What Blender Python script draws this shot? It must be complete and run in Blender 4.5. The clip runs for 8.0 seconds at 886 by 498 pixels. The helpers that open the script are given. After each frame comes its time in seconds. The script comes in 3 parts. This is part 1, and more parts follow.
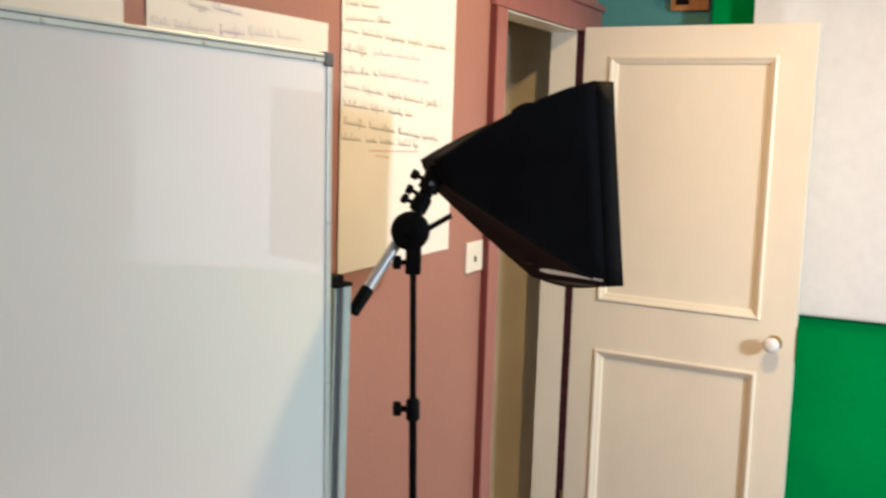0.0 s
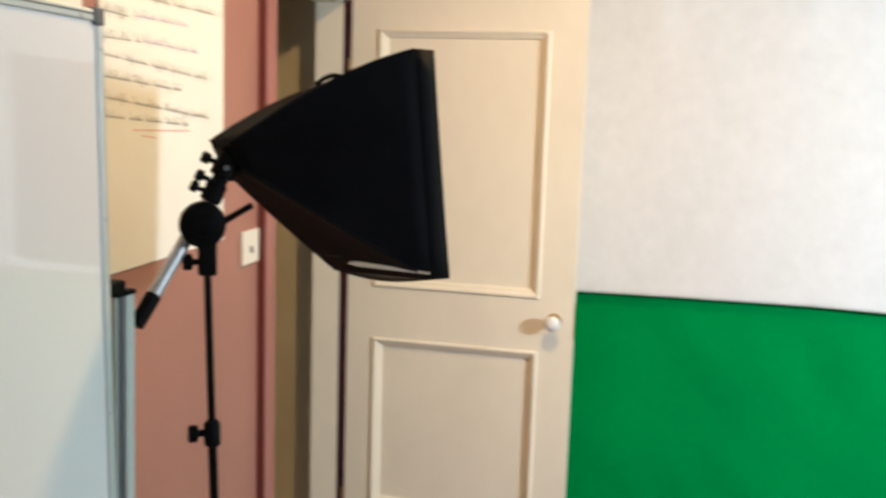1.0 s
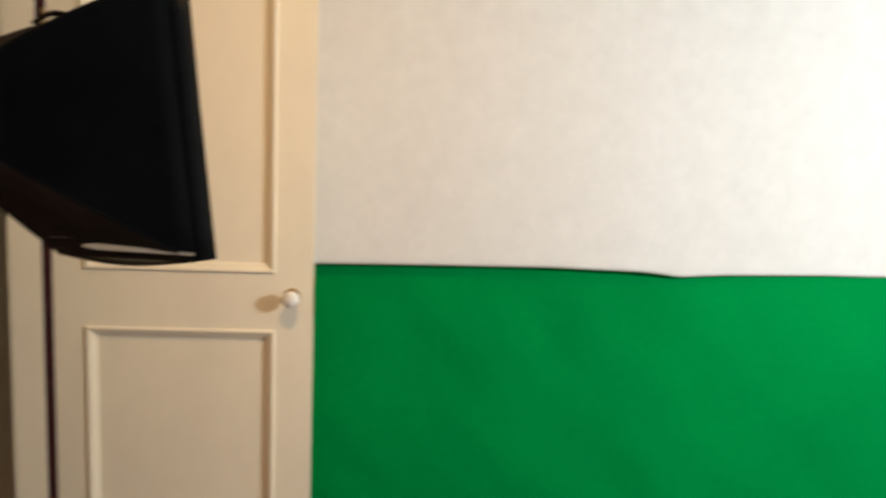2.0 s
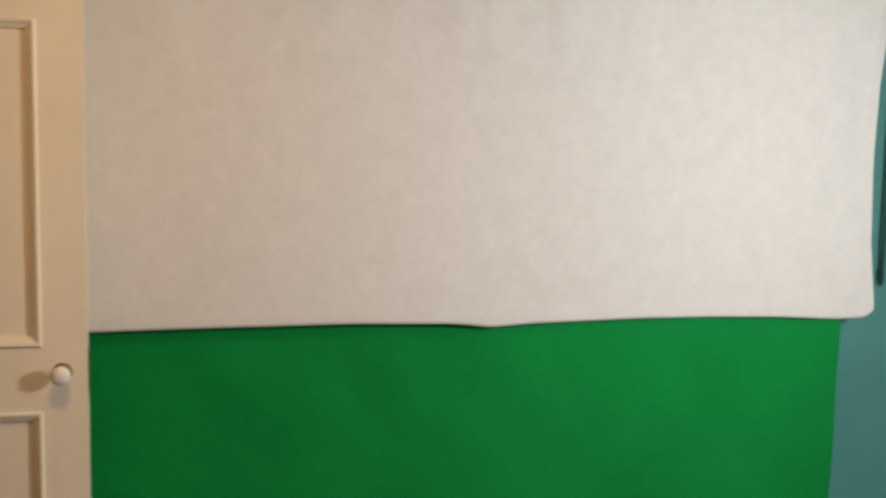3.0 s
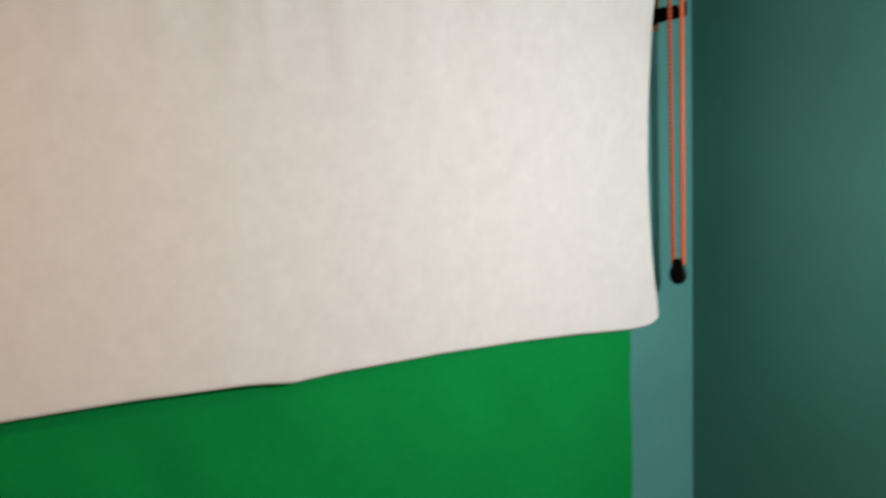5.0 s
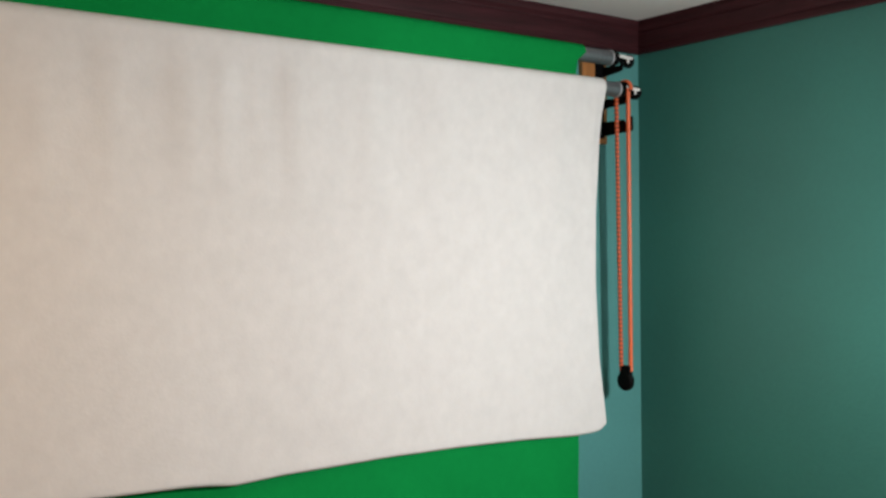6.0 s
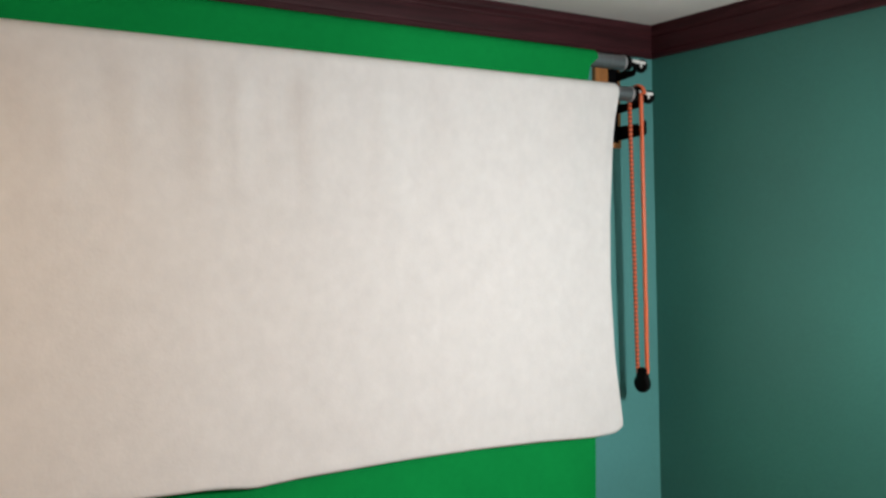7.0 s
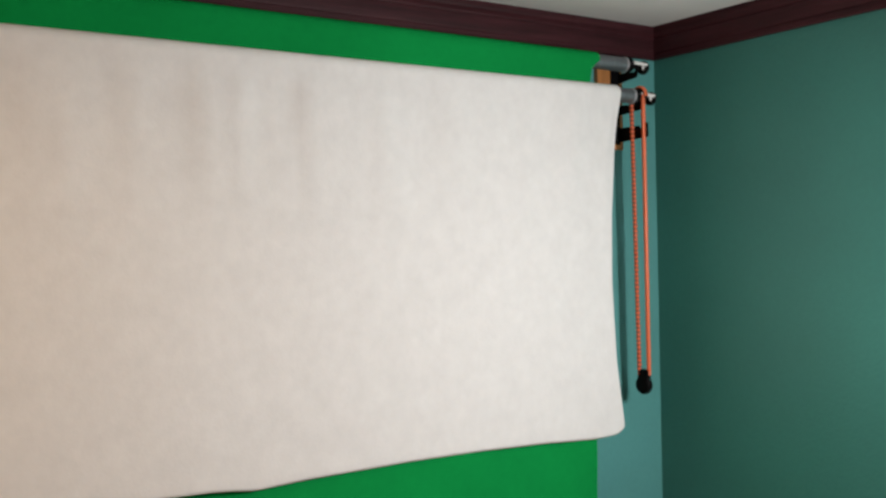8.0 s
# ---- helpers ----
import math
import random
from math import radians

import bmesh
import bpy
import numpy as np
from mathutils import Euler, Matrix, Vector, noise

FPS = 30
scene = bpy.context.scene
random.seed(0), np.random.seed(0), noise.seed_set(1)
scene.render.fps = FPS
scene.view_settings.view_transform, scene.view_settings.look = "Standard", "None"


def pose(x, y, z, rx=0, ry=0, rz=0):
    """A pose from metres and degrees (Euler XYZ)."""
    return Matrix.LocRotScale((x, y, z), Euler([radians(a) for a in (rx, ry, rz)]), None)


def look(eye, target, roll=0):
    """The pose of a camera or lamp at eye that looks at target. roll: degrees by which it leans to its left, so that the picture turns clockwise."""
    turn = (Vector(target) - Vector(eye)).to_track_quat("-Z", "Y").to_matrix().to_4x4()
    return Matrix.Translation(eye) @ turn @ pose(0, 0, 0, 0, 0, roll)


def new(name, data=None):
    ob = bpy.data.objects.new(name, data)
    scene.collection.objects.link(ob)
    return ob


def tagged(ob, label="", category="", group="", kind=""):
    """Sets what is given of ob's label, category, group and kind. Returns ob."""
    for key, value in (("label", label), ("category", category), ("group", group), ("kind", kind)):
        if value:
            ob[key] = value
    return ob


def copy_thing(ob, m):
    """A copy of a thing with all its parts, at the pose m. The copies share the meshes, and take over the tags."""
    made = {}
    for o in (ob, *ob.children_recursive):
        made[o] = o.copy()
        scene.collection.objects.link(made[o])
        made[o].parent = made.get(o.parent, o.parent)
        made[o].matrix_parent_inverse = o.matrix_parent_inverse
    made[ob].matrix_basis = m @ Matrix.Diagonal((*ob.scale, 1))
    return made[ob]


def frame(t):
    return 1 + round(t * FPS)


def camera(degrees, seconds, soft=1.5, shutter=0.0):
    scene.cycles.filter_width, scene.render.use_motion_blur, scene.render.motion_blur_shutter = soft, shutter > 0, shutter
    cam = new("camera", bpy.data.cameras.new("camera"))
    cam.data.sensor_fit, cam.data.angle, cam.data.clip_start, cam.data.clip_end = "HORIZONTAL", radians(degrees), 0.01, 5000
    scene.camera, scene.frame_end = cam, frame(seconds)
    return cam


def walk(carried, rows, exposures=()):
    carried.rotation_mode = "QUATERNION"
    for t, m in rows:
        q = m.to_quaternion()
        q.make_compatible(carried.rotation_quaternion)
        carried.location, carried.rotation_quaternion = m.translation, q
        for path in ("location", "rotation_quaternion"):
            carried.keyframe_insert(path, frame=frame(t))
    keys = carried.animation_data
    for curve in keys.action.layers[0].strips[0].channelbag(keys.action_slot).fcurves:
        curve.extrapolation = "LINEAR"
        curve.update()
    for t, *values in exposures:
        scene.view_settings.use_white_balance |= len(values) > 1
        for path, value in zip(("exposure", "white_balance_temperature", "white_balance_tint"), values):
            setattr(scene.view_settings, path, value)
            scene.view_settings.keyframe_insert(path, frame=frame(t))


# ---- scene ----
cam = camera(48.3, 8.0, soft=2.6, shutter=0.5)
PATH = [
    (0, (1.167, -3.711, 1.68), (0.306, -1.924, 1.423), 1.8),
    (0.5, (1.109, -3.633, 1.671), (0.405, -1.783, 1.386), 2.1),
    (1, (0.967, -3.544, 1.668), (0.615, -1.595, 1.386), 1.8),
    (1.5, (0.866, -3.475, 1.653), (0.816, -1.504, 1.317), 1.3),
    (2, (0.83, -3.343, 1.639), (1.088, -1.386, 1.315), 2.2),
    (2.2, (0.82, -3.291, 1.641), (1.206, -1.35, 1.35), 2.0),
    (3.3, (0.959, -3.07, 1.637), (1.655, -1.208, 1.417), 0.9),
    (3.5, (0.962, -3.015, 1.649), (1.738, -1.187, 1.41), 0.3),
    (4, (0.88, -2.91, 1.675), (1.771, -1.133, 1.46), -2.3),
    (4.5, (0.837, -2.835, 1.695), (1.762, -1.079, 1.452), -2.9),
    (5, (0.846, -2.801, 1.719), (1.954, -1.149, 1.509), -1.7),
    (5.2, (0.845, -2.806, 1.722), (2.002, -1.182, 1.577), -1.3),
    (6.3, (0.866, -2.903, 1.728), (2.035, -1.28, 1.742), -0.5),
    (6.5, (0.866, -2.919, 1.729), (2.027, -1.29, 1.75), -0.9),
    (7, (0.871, -2.947, 1.736), (1.997, -1.294, 1.737), -1.2),
    (7.5, (0.868, -2.959, 1.762), (1.99, -1.304, 1.753), -1.3),
    (8, (0.877, -2.958, 1.755), (1.995, -1.3, 1.75), -1.2),
]
walk(cam, [(t, look(eye, target, roll)) for t, eye, target, roll in PATH],
     exposures=[(0.0, 0.78, 5800, 9), (1.0, 0.65, 5750, 7), (1.5, 0.48, 5950, 8), (2.2, 0.17, 6750, 10), (3.3, -0.50, 7000, 15), (4.5, -0.65, 6950, 15),
                (5.0, -0.27, 6750, 14), (5.4, -0.26, 6750, 14), (6.3, -0.26, 6700, 14), (8.0, -0.26, 6700, 14)])

# ---- world and large lights ----
world = bpy.data.worlds.new("world")
scene.world = world
world.use_nodes = True
_wn = world.node_tree.nodes
_sky = _wn.new("ShaderNodeTexSky")
_sky.sky_type = "NISHITA"
_sky.sun_disc = False
_sky.sun_elevation, _sky.sun_rotation = radians(35), radians(200)
world.node_tree.links.new(_sky.outputs[0], _wn["Background"].inputs[0])
_wn["Background"].inputs[1].default_value = 0.08


def lamp(name, power, colour, m, size, size_y):
    data = bpy.data.lights.new(name, "AREA")
    data.energy, data.color = power, colour
    data.shape, data.size, data.size_y = "RECTANGLE", size, size_y
    ob = new(name, data)
    ob.matrix_world = m
    return ob


# added fill through an unseen window, daylight softbox beside the camera, warm ceiling light
lamp("south_fill", 8, (0.94, 0.93, 0.87), look((1.30, -6.23, 1.72), (1.30, 0, 1.5)), 1.00, 1.30)
SOFT_AT, SOFT_AIM = Vector((3.33, -2.27, 1.87)), Vector((2.35, 0.0, 0.40))
lamp("softbox_daylight", 64, (0.89, 0.92, 0.93), look(SOFT_AT, SOFT_AIM), 0.30, 0.30)
BULB_X, BULB_Y = 0.90, -1.50
lamp("ceiling_bulb", 17, (1.0, 0.605, 0.245), pose(BULB_X, BULB_Y, 2.575), 0.10, 0.10)

# ---- materials ----


def material(name, colour, rough=0.6, metal=0.0, var=0.0, scale=6.0, grain=0.0, grain_scale=120.0, bump=0.0,
             bump_scale=200.0, stretch=(1, 1, 1), coat=0.0, tint=None, spec=0.5, trans=0.0):
    m = bpy.data.materials.new(name)
    m.use_nodes = True
    nt = m.node_tree
    b = nt.nodes["Principled BSDF"]
    b.inputs["Base Color"].default_value = (*colour, 1)
    b.inputs["Roughness"].default_value = rough
    b.inputs["Metallic"].default_value = metal
    b.inputs["Coat Weight"].default_value = coat
    b.inputs["Coat Roughness"].default_value = 0.07
    b.inputs["Specular IOR Level"].default_value = spec
    co = nt.nodes.new("ShaderNodeTexCoord")
    mp = nt.nodes.new("ShaderNodeMapping")
    mp.inputs["Scale"].default_value = stretch
    nt.links.new(co.outputs["Object"], mp.inputs["Vector"])

    def noise_tex(s, detail=5.0):
        n = nt.nodes.new("ShaderNodeTexNoise")
        n.inputs["Scale"].default_value, n.inputs["Detail"].default_value = s, detail
        nt.links.new(mp.outputs[0], n.inputs["Vector"])
        return n

    last = None
    for amount, s in ((var, scale), (grain, grain_scale)):
        if amount <= 0:
            continue
        n = noise_tex(s)
        ramp = nt.nodes.new("ShaderNodeMapRange")
        ramp.inputs["From Min"].default_value, ramp.inputs["From Max"].default_value = 0.3, 0.7
        nt.links.new(n.outputs["Fac"], ramp.inputs["Value"])
        mix = nt.nodes.new("ShaderNodeMix")
        mix.data_type, mix.blend_type = "RGBA", "MIX"
        other = tint if (tint and last is None) else tuple(c * (1 - amount) for c in colour)
        if last is None:
            mix.inputs["A"].default_value = (*colour, 1)
            mix.inputs["B"].default_value = (*other, 1)
        else:
            mix.blend_type = "MULTIPLY"
            nt.links.new(last.outputs["Result"], mix.inputs["A"])
            mix.inputs["B"].default_value = (1 - amount, 1 - amount, 1 - amount, 1)
        nt.links.new(ramp.outputs["Result"], mix.inputs["Factor"])
        last = mix
    if last:
        nt.links.new(last.outputs["Result"], b.inputs["Base Color"])
    if bump > 0:
        n = noise_tex(bump_scale, 3.0)
        bp = nt.nodes.new("ShaderNodeBump")
        bp.inputs["Strength"].default_value, bp.inputs["Distance"].default_value = bump, 0.003
        nt.links.new(n.outputs["Fac"], bp.inputs["Height"])
        nt.links.new(bp.outputs["Normal"], b.inputs["Normal"])
    if trans > 0:
        out = nt.nodes["Material Output"]
        tr = nt.nodes.new("ShaderNodeBsdfTranslucent")
        tr.inputs["Color"].default_value = (*colour, 1)
        ms = nt.nodes.new("ShaderNodeMixShader")
        ms.inputs[0].default_value = trans
        nt.links.new(b.outputs[0], ms.inputs[1])
        nt.links.new(tr.outputs[0], ms.inputs[2])
        nt.links.new(ms.outputs[0], out.inputs["Surface"])
    return m


M_PINK = material("terracotta_wall_paint", (0.385, 0.180, 0.138), 0.55, var=0.12, scale=2.5, grain=0.05, grain_scale=60, bump=0.25, bump_scale=90)
M_CASING = material("rose_gloss_paint", (0.36, 0.135, 0.115), 0.38, var=0.2, scale=7, bump=0.15, bump_scale=40, stretch=(6, 6, 0.6))
M_DARKROSE = material("dark_rose_gloss_paint", (0.16, 0.035, 0.03), 0.4, var=0.2, scale=7)
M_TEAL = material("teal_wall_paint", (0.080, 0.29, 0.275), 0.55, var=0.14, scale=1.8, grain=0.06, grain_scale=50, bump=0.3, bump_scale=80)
# north wall's teal made darker and greener: the east wall's shade as colour
M_TEAL_SHADED = material("teal_wall_paint_shaded", (0.034, 0.178, 0.146), 0.55, var=0.14, scale=1.8, grain=0.06, grain_scale=50, bump=0.3, bump_scale=80)
M_CROWN = material("maroon_stained_wood_and_gap_shade", (0.062, 0.015, 0.019), 0.6, spec=0.2, var=0.5, scale=5, grain=0.25, grain_scale=40, bump=0.2, bump_scale=60, stretch=(0.5, 0.5, 9))
M_CEIL = material("ceiling_paint", (0.74, 0.73, 0.70), 0.8, var=0.05, scale=2, bump=0.2, bump_scale=70)
M_FLOOR = material("floor_wood", (0.30, 0.175, 0.12), 0.45, var=0.4, scale=4, grain=0.2, grain_scale=50, stretch=(0.6, 6, 1))
M_PLAIN = material("plain_wall_paint", (0.50, 0.42, 0.36), 0.6, var=0.1, scale=2, bump=0.2, bump_scale=80)
M_HALL = material("hall_wall_paint", (0.80, 0.74, 0.56), 0.6, var=0.15, scale=3, bump=0.25, bump_scale=80)
M_CREAM = material("cream_gloss_paint", (0.88, 0.81, 0.66), 0.38, var=0.06, scale=2.5, grain=0.03, grain_scale=14, bump=0.08, bump_scale=22, stretch=(1.5, 1.5, 0.8))
M_WHITE = material("white_nonwoven_cloth", (0.775, 0.765, 0.745), 0.9, var=0.06, scale=13, grain=0.045, grain_scale=34, bump=0.2, bump_scale=110, stretch=(1, 1, 0.9), trans=0.06, spec=0.12)
M_GREEN = material("green_nonwoven_cloth", (0.0, 0.255, 0.056), 0.95, var=0.12, scale=2.4, grain=0.07, grain_scale=40, bump=0.3, bump_scale=160, spec=0.0)
M_BLACKCLOTH = material("black_nylon_cloth", (0.0070, 0.0070, 0.0085), 0.7, var=0.4, scale=9, bump=0.3, bump_scale=240, spec=0.04)
M_BLACKLIP = material("black_woven_band", (0.006, 0.006, 0.007), 0.8, var=0.3, scale=12, bump=0.4, bump_scale=260, spec=0.12)
M_INNER = material("white_reflective_lining", (0.85, 0.84, 0.80), 0.5, var=0.05, scale=20)
M_BLACK = material("black_plastic", (0.004, 0.004, 0.004), 0.6, spec=0.08, var=0.3, scale=30, bump=0.1, bump_scale=90)
M_BLACKMETAL = material("black_painted_metal", (0.003, 0.003, 0.0035), 0.5, spec=0.08, var=0.3, scale=20)
M_ALU = material("brushed_aluminium", (0.60, 0.61, 0.63), 0.50, 0.75, var=0.15, scale=18, stretch=(1, 1, 8))
M_TUBE = material("grey_aluminium_tube", (0.30, 0.33, 0.35), 0.42, 0.85, var=0.15, scale=14, stretch=(8, 1, 1))
M_FRAME = material("pale_anodised_frame", (0.66, 0.70, 0.68), 0.40, 0.25, var=0.1, scale=25)
M_BOARD = material("white_enamel_board", (0.87, 0.86, 0.86), 0.35, var=0.04, scale=2.5, tint=(0.83, 0.82, 0.83), coat=1.0)
M_BOARD.node_tree.nodes["Principled BSDF"].inputs["Coat Roughness"].default_value = 0.035
M_GREYCAP = material("grey_plastic", (0.12, 0.13, 0.14), 0.5, var=0.2, scale=30)
M_PAPER = material("flip_chart_paper", (0.83, 0.81, 0.75), 0.75, var=0.05, scale=5, bump=0.15, bump_scale=14)
M_INK = material("black_marker_ink", (0.16, 0.155, 0.14), 0.8, var=0.5, scale=90, tint=(0.50, 0.48, 0.43))
M_PURPLE = material("purple_marker_ink", (0.40, 0.32, 0.52), 0.8, var=0.4, scale=60, tint=(0.68, 0.62, 0.66))
M_FAINT = material("faint_marker_ink", (0.50, 0.48, 0.50), 0.8, var=0.5, scale=90, tint=(0.70, 0.67, 0.65))
M_RED = material("red_marker_ink", (0.62, 0.20, 0.16), 0.8, var=0.4, scale=40, tint=(0.72, 0.36, 0.28))
M_ORANGE = material("orange_plastic_bead", (0.80, 0.16, 0.055), 0.4, var=0.15, scale=40)
M_ORANGE_GAP = material("orange_cord_gap_shade", (0.36, 0.06, 0.022), 0.6, var=0.2, scale=40)
M_PINE = material("orange_pine_wood", (0.46, 0.19, 0.055), 0.5, var=0.35, scale=10, stretch=(4, 4, 0.7), bump=0.2, bump_scale=60)
M_PORCELAIN = material("white_porcelain", (0.80, 0.79, 0.77), 0.12, var=0.03, scale=20)
M_BRASS = material("worn_brass", (0.45, 0.30, 0.12), 0.35, 1.0, var=0.3, scale=60)
M_PLATE = material("ivory_switch_plate", (0.78, 0.74, 0.64), 0.35, var=0.04, scale=20)
M_STEEL = material("pale_plastic_pin", (0.82, 0.82, 0.79), 0.4, 0.0, var=0.1, scale=40)
M_GLASS = bpy.data.materials.new("window_glass")
M_GLASS.use_nodes = True
_g = M_GLASS.node_tree.nodes["Principled BSDF"]
_g.inputs["Transmission Weight"].default_value, _g.inputs["Roughness"].default_value = 1.0, 0.0

# ---- mesh helpers ----


def thing(name, at, label, category, group=""):
    e = new(name)
    e.location = at
    e.empty_display_size = 0.1
    return tagged(e, label, category, group)


def finish(bm, name, mat, smooth=None):
    bmesh.ops.recalc_face_normals(bm, faces=bm.faces)
    me = bpy.data.meshes.new(name)
    bm.to_mesh(me)
    bm.free()
    me.materials.append(mat)
    if smooth is not None:
        me.shade_smooth()
        me.set_sharp_from_angle(angle=radians(smooth))
    return me


def part(name, bm, mat, parent, label="", smooth=None):
    ob = new(name, finish(bm, name, mat, smooth))
    if parent is not None:
        ob.parent = parent
        if parent.parent is None and parent.type == "EMPTY":
            ob.matrix_parent_inverse = Matrix.Translation(-Vector(parent.location))
    return tagged(ob, label)


def solid(name, bm, mat, label, category="", kind="", smooth=None):
    return tagged(new(name, finish(bm, name, mat, smooth)), label, category, "", kind)


def add_box(bm, lo, hi, m=None, bevel=0.0):
    vs = [bm.verts.new((x, y, z)) for x in (lo[0], hi[0]) for y in (lo[1], hi[1]) for z in (lo[2], hi[2])]
    fs = [bm.faces.new([vs[i] for i in q]) for q in
          ((0, 1, 3, 2), (4, 6, 7, 5), (0, 4, 5, 1), (2, 3, 7, 6), (0, 2, 6, 4), (1, 5, 7, 3))]
    if bevel > 0:
        es = list({e for f in fs for e in f.edges})
        vs = list(set(vs) | set(bmesh.ops.bevel(bm, geom=es, offset=bevel, segments=2, affect="EDGES", profile=0.5)["verts"]))
        vs = [v for v in vs if v.is_valid]
    if m is not None:
        bmesh.ops.transform(bm, matrix=m, verts=vs)
    return bm


def boxes(*pairs, bevel=0.0, m=None):
    bm = bmesh.new()
    for lo, hi in pairs:
        add_box(bm, lo, hi, m, bevel)
    return bm


def extruded(profile, z0, z1, m):
    """An upright bar with the given outline in plan."""
    bm = bmesh.new()
    lo, hi = ([bm.verts.new(m @ Vector((x, y, z))) for x, y in profile] for z in (z0, z1))
    bm.faces.new(lo[::-1])
    bm.faces.new(hi)
    for i in range(len(profile)):
        j = (i + 1) % len(profile)
        bm.faces.new((lo[i], lo[j], hi[j], hi[i]))
    return bm


def add_rod(bm, a, b, r0, r1=None, n=16, caps=True):
    """A round bar from a to b."""
    a, b = Vector(a), Vector(b)
    r1 = r0 if r1 is None else r1
    q = (b - a).to_track_quat("Z", "Y")
    rings = []
    for p, r in ((a, r0), (b, r1)):
        rings.append([bm.verts.new(p + q @ Vector((r * math.cos(k * math.tau / n), r * math.sin(k * math.tau / n), 0))) for k in range(n)])
    for k in range(n):
        bm.faces.new((rings[0][k], rings[0][(k + 1) % n], rings[1][(k + 1) % n], rings[1][k]))
    if caps:
        bm.faces.new(rings[0][::-1])
        bm.faces.new(rings[1])
    return bm


def add_lathe(bm, a, axis, profile, n=20):
    """Turns (distance along the axis, radius) pairs about the axis from a."""
    a = Vector(a)
    q = Vector(axis).to_track_quat("Z", "Y")
    rings = []
    for d, r in profile:
        rings.append([bm.verts.new(a + q @ Vector((r * math.cos(k * math.tau / n), r * math.sin(k * math.tau / n), d))) for k in range(n)])
    for u, v in zip(rings, rings[1:]):
        for k in range(n):
            bm.faces.new((u[k], u[(k + 1) % n], v[(k + 1) % n], v[k]))
    bm.faces.new(rings[0][::-1])
    bm.faces.new(rings[-1])
    return bm


def rod(a, b, r0, r1=None, n=16):
    return add_rod(bmesh.new(), a, b, r0, r1, n)


def lathe(a, axis, profile, n=20):
    return add_lathe(bmesh.new(), a, axis, profile, n)


def grid_sheet(us, vs, f):
    bm = bmesh.new()
    rows = [[bm.verts.new(f(u, v)) for u in us] for v in vs]
    for r0, r1 in zip(rows, rows[1:]):
        for i in range(len(us) - 1):
            bm.faces.new((r0[i], r0[i + 1], r1[i + 1], r1[i]))
    return bm


def steps(a, b, n):
    return [a + (b - a) * i / n for i in range(n + 1)]


def table(x, pairs):
    return float(np.interp(x, [p[0] for p in pairs], [p[1] for p in pairs]))


# ---- the room ----
XE, YS, H = 3.966, -6.3, 2.650          # east wall, south wall, ceiling
DY0, DY1, DH = -0.929, -0.232, 2.013    # clear opening of the doorway in the west wall

solid("floor", boxes(((-1.7, YS - 0.12, -0.1), (XE + 0.12, 0.12, 0.0))), M_FLOOR, "brown wooden floor of the studio room", "floor", "structure")
solid("ceiling", boxes(((-1.7, YS - 0.12, H), (XE + 0.12, 0.12, H + 0.1))), M_CEIL, "off-white painted ceiling", "ceiling", "structure")
solid("wall_north", boxes(((-0.10, 0.0, 0.0), (XE + 0.12, 0.12, H))), M_TEAL, "teal painted wall behind the backdrops", "wall", "structure")
solid("wall_east", boxes(((XE, YS, 0), (XE + 0.12, 0.0, H))), M_TEAL_SHADED, "teal painted side wall, coloured darker to imitate its shade", "wall", "structure")
SW = (0.75, 1.85, 1.00, 2.42)
solid("wall_south", boxes(((-0.10, YS - 0.12, 0), (SW[0], YS, H)), ((SW[1], YS - 0.12, 0), (XE + 0.12, YS, H)),
                          ((SW[0], YS - 0.12, 0), (SW[1], YS, SW[2])), ((SW[0], YS - 0.12, SW[3]), (SW[1], YS, H))),
      M_PLAIN, "plain painted wall with the added window", "wall", "structure")
solid("wall_west", boxes(((-0.10, YS, 0), (0, DY0 - 0.02, H)), ((-0.10, DY1 + 0.02, 0), (0, 0.0, H)),
                         ((-0.10, DY0 - 0.02, DH + 0.02), (0, DY1 + 0.02, H))),
      M_PINK, "terracotta pink painted wall with a doorway", "wall", "structure")
solid("hall_wall", boxes(((-1.6, -0.10, 0), (-0.102, 0.02, H))), M_HALL, "tan painted wall of the hallway beyond the doorway", "wall", "structure")
solid("hall_end_wall", boxes(((-1.7, YS, 0), (-1.602, 0.02, H))), M_HALL, "tan painted far wall of the hallway", "wall", "structure")
solid("hall_side_wall", boxes(((-1.6, -2.6, 0), (-0.102, -2.5, H))), M_HALL, "tan painted wall closing the hallway", "wall", "structure")
solid("hall_baseboard", boxes(((-1.6, -0.118, 0), (-0.104, -0.1005, 0.145)), bevel=0.004), M_CREAM, "cream painted baseboard in the hallway", "baseboard", "structure")
solid("hall_trim", boxes(((-0.46, -0.128, 0.0), (-0.318, -0.1185, 2.35)), bevel=0.003), M_CREAM, "cream painted door trim in the hallway", "trim", "structure")


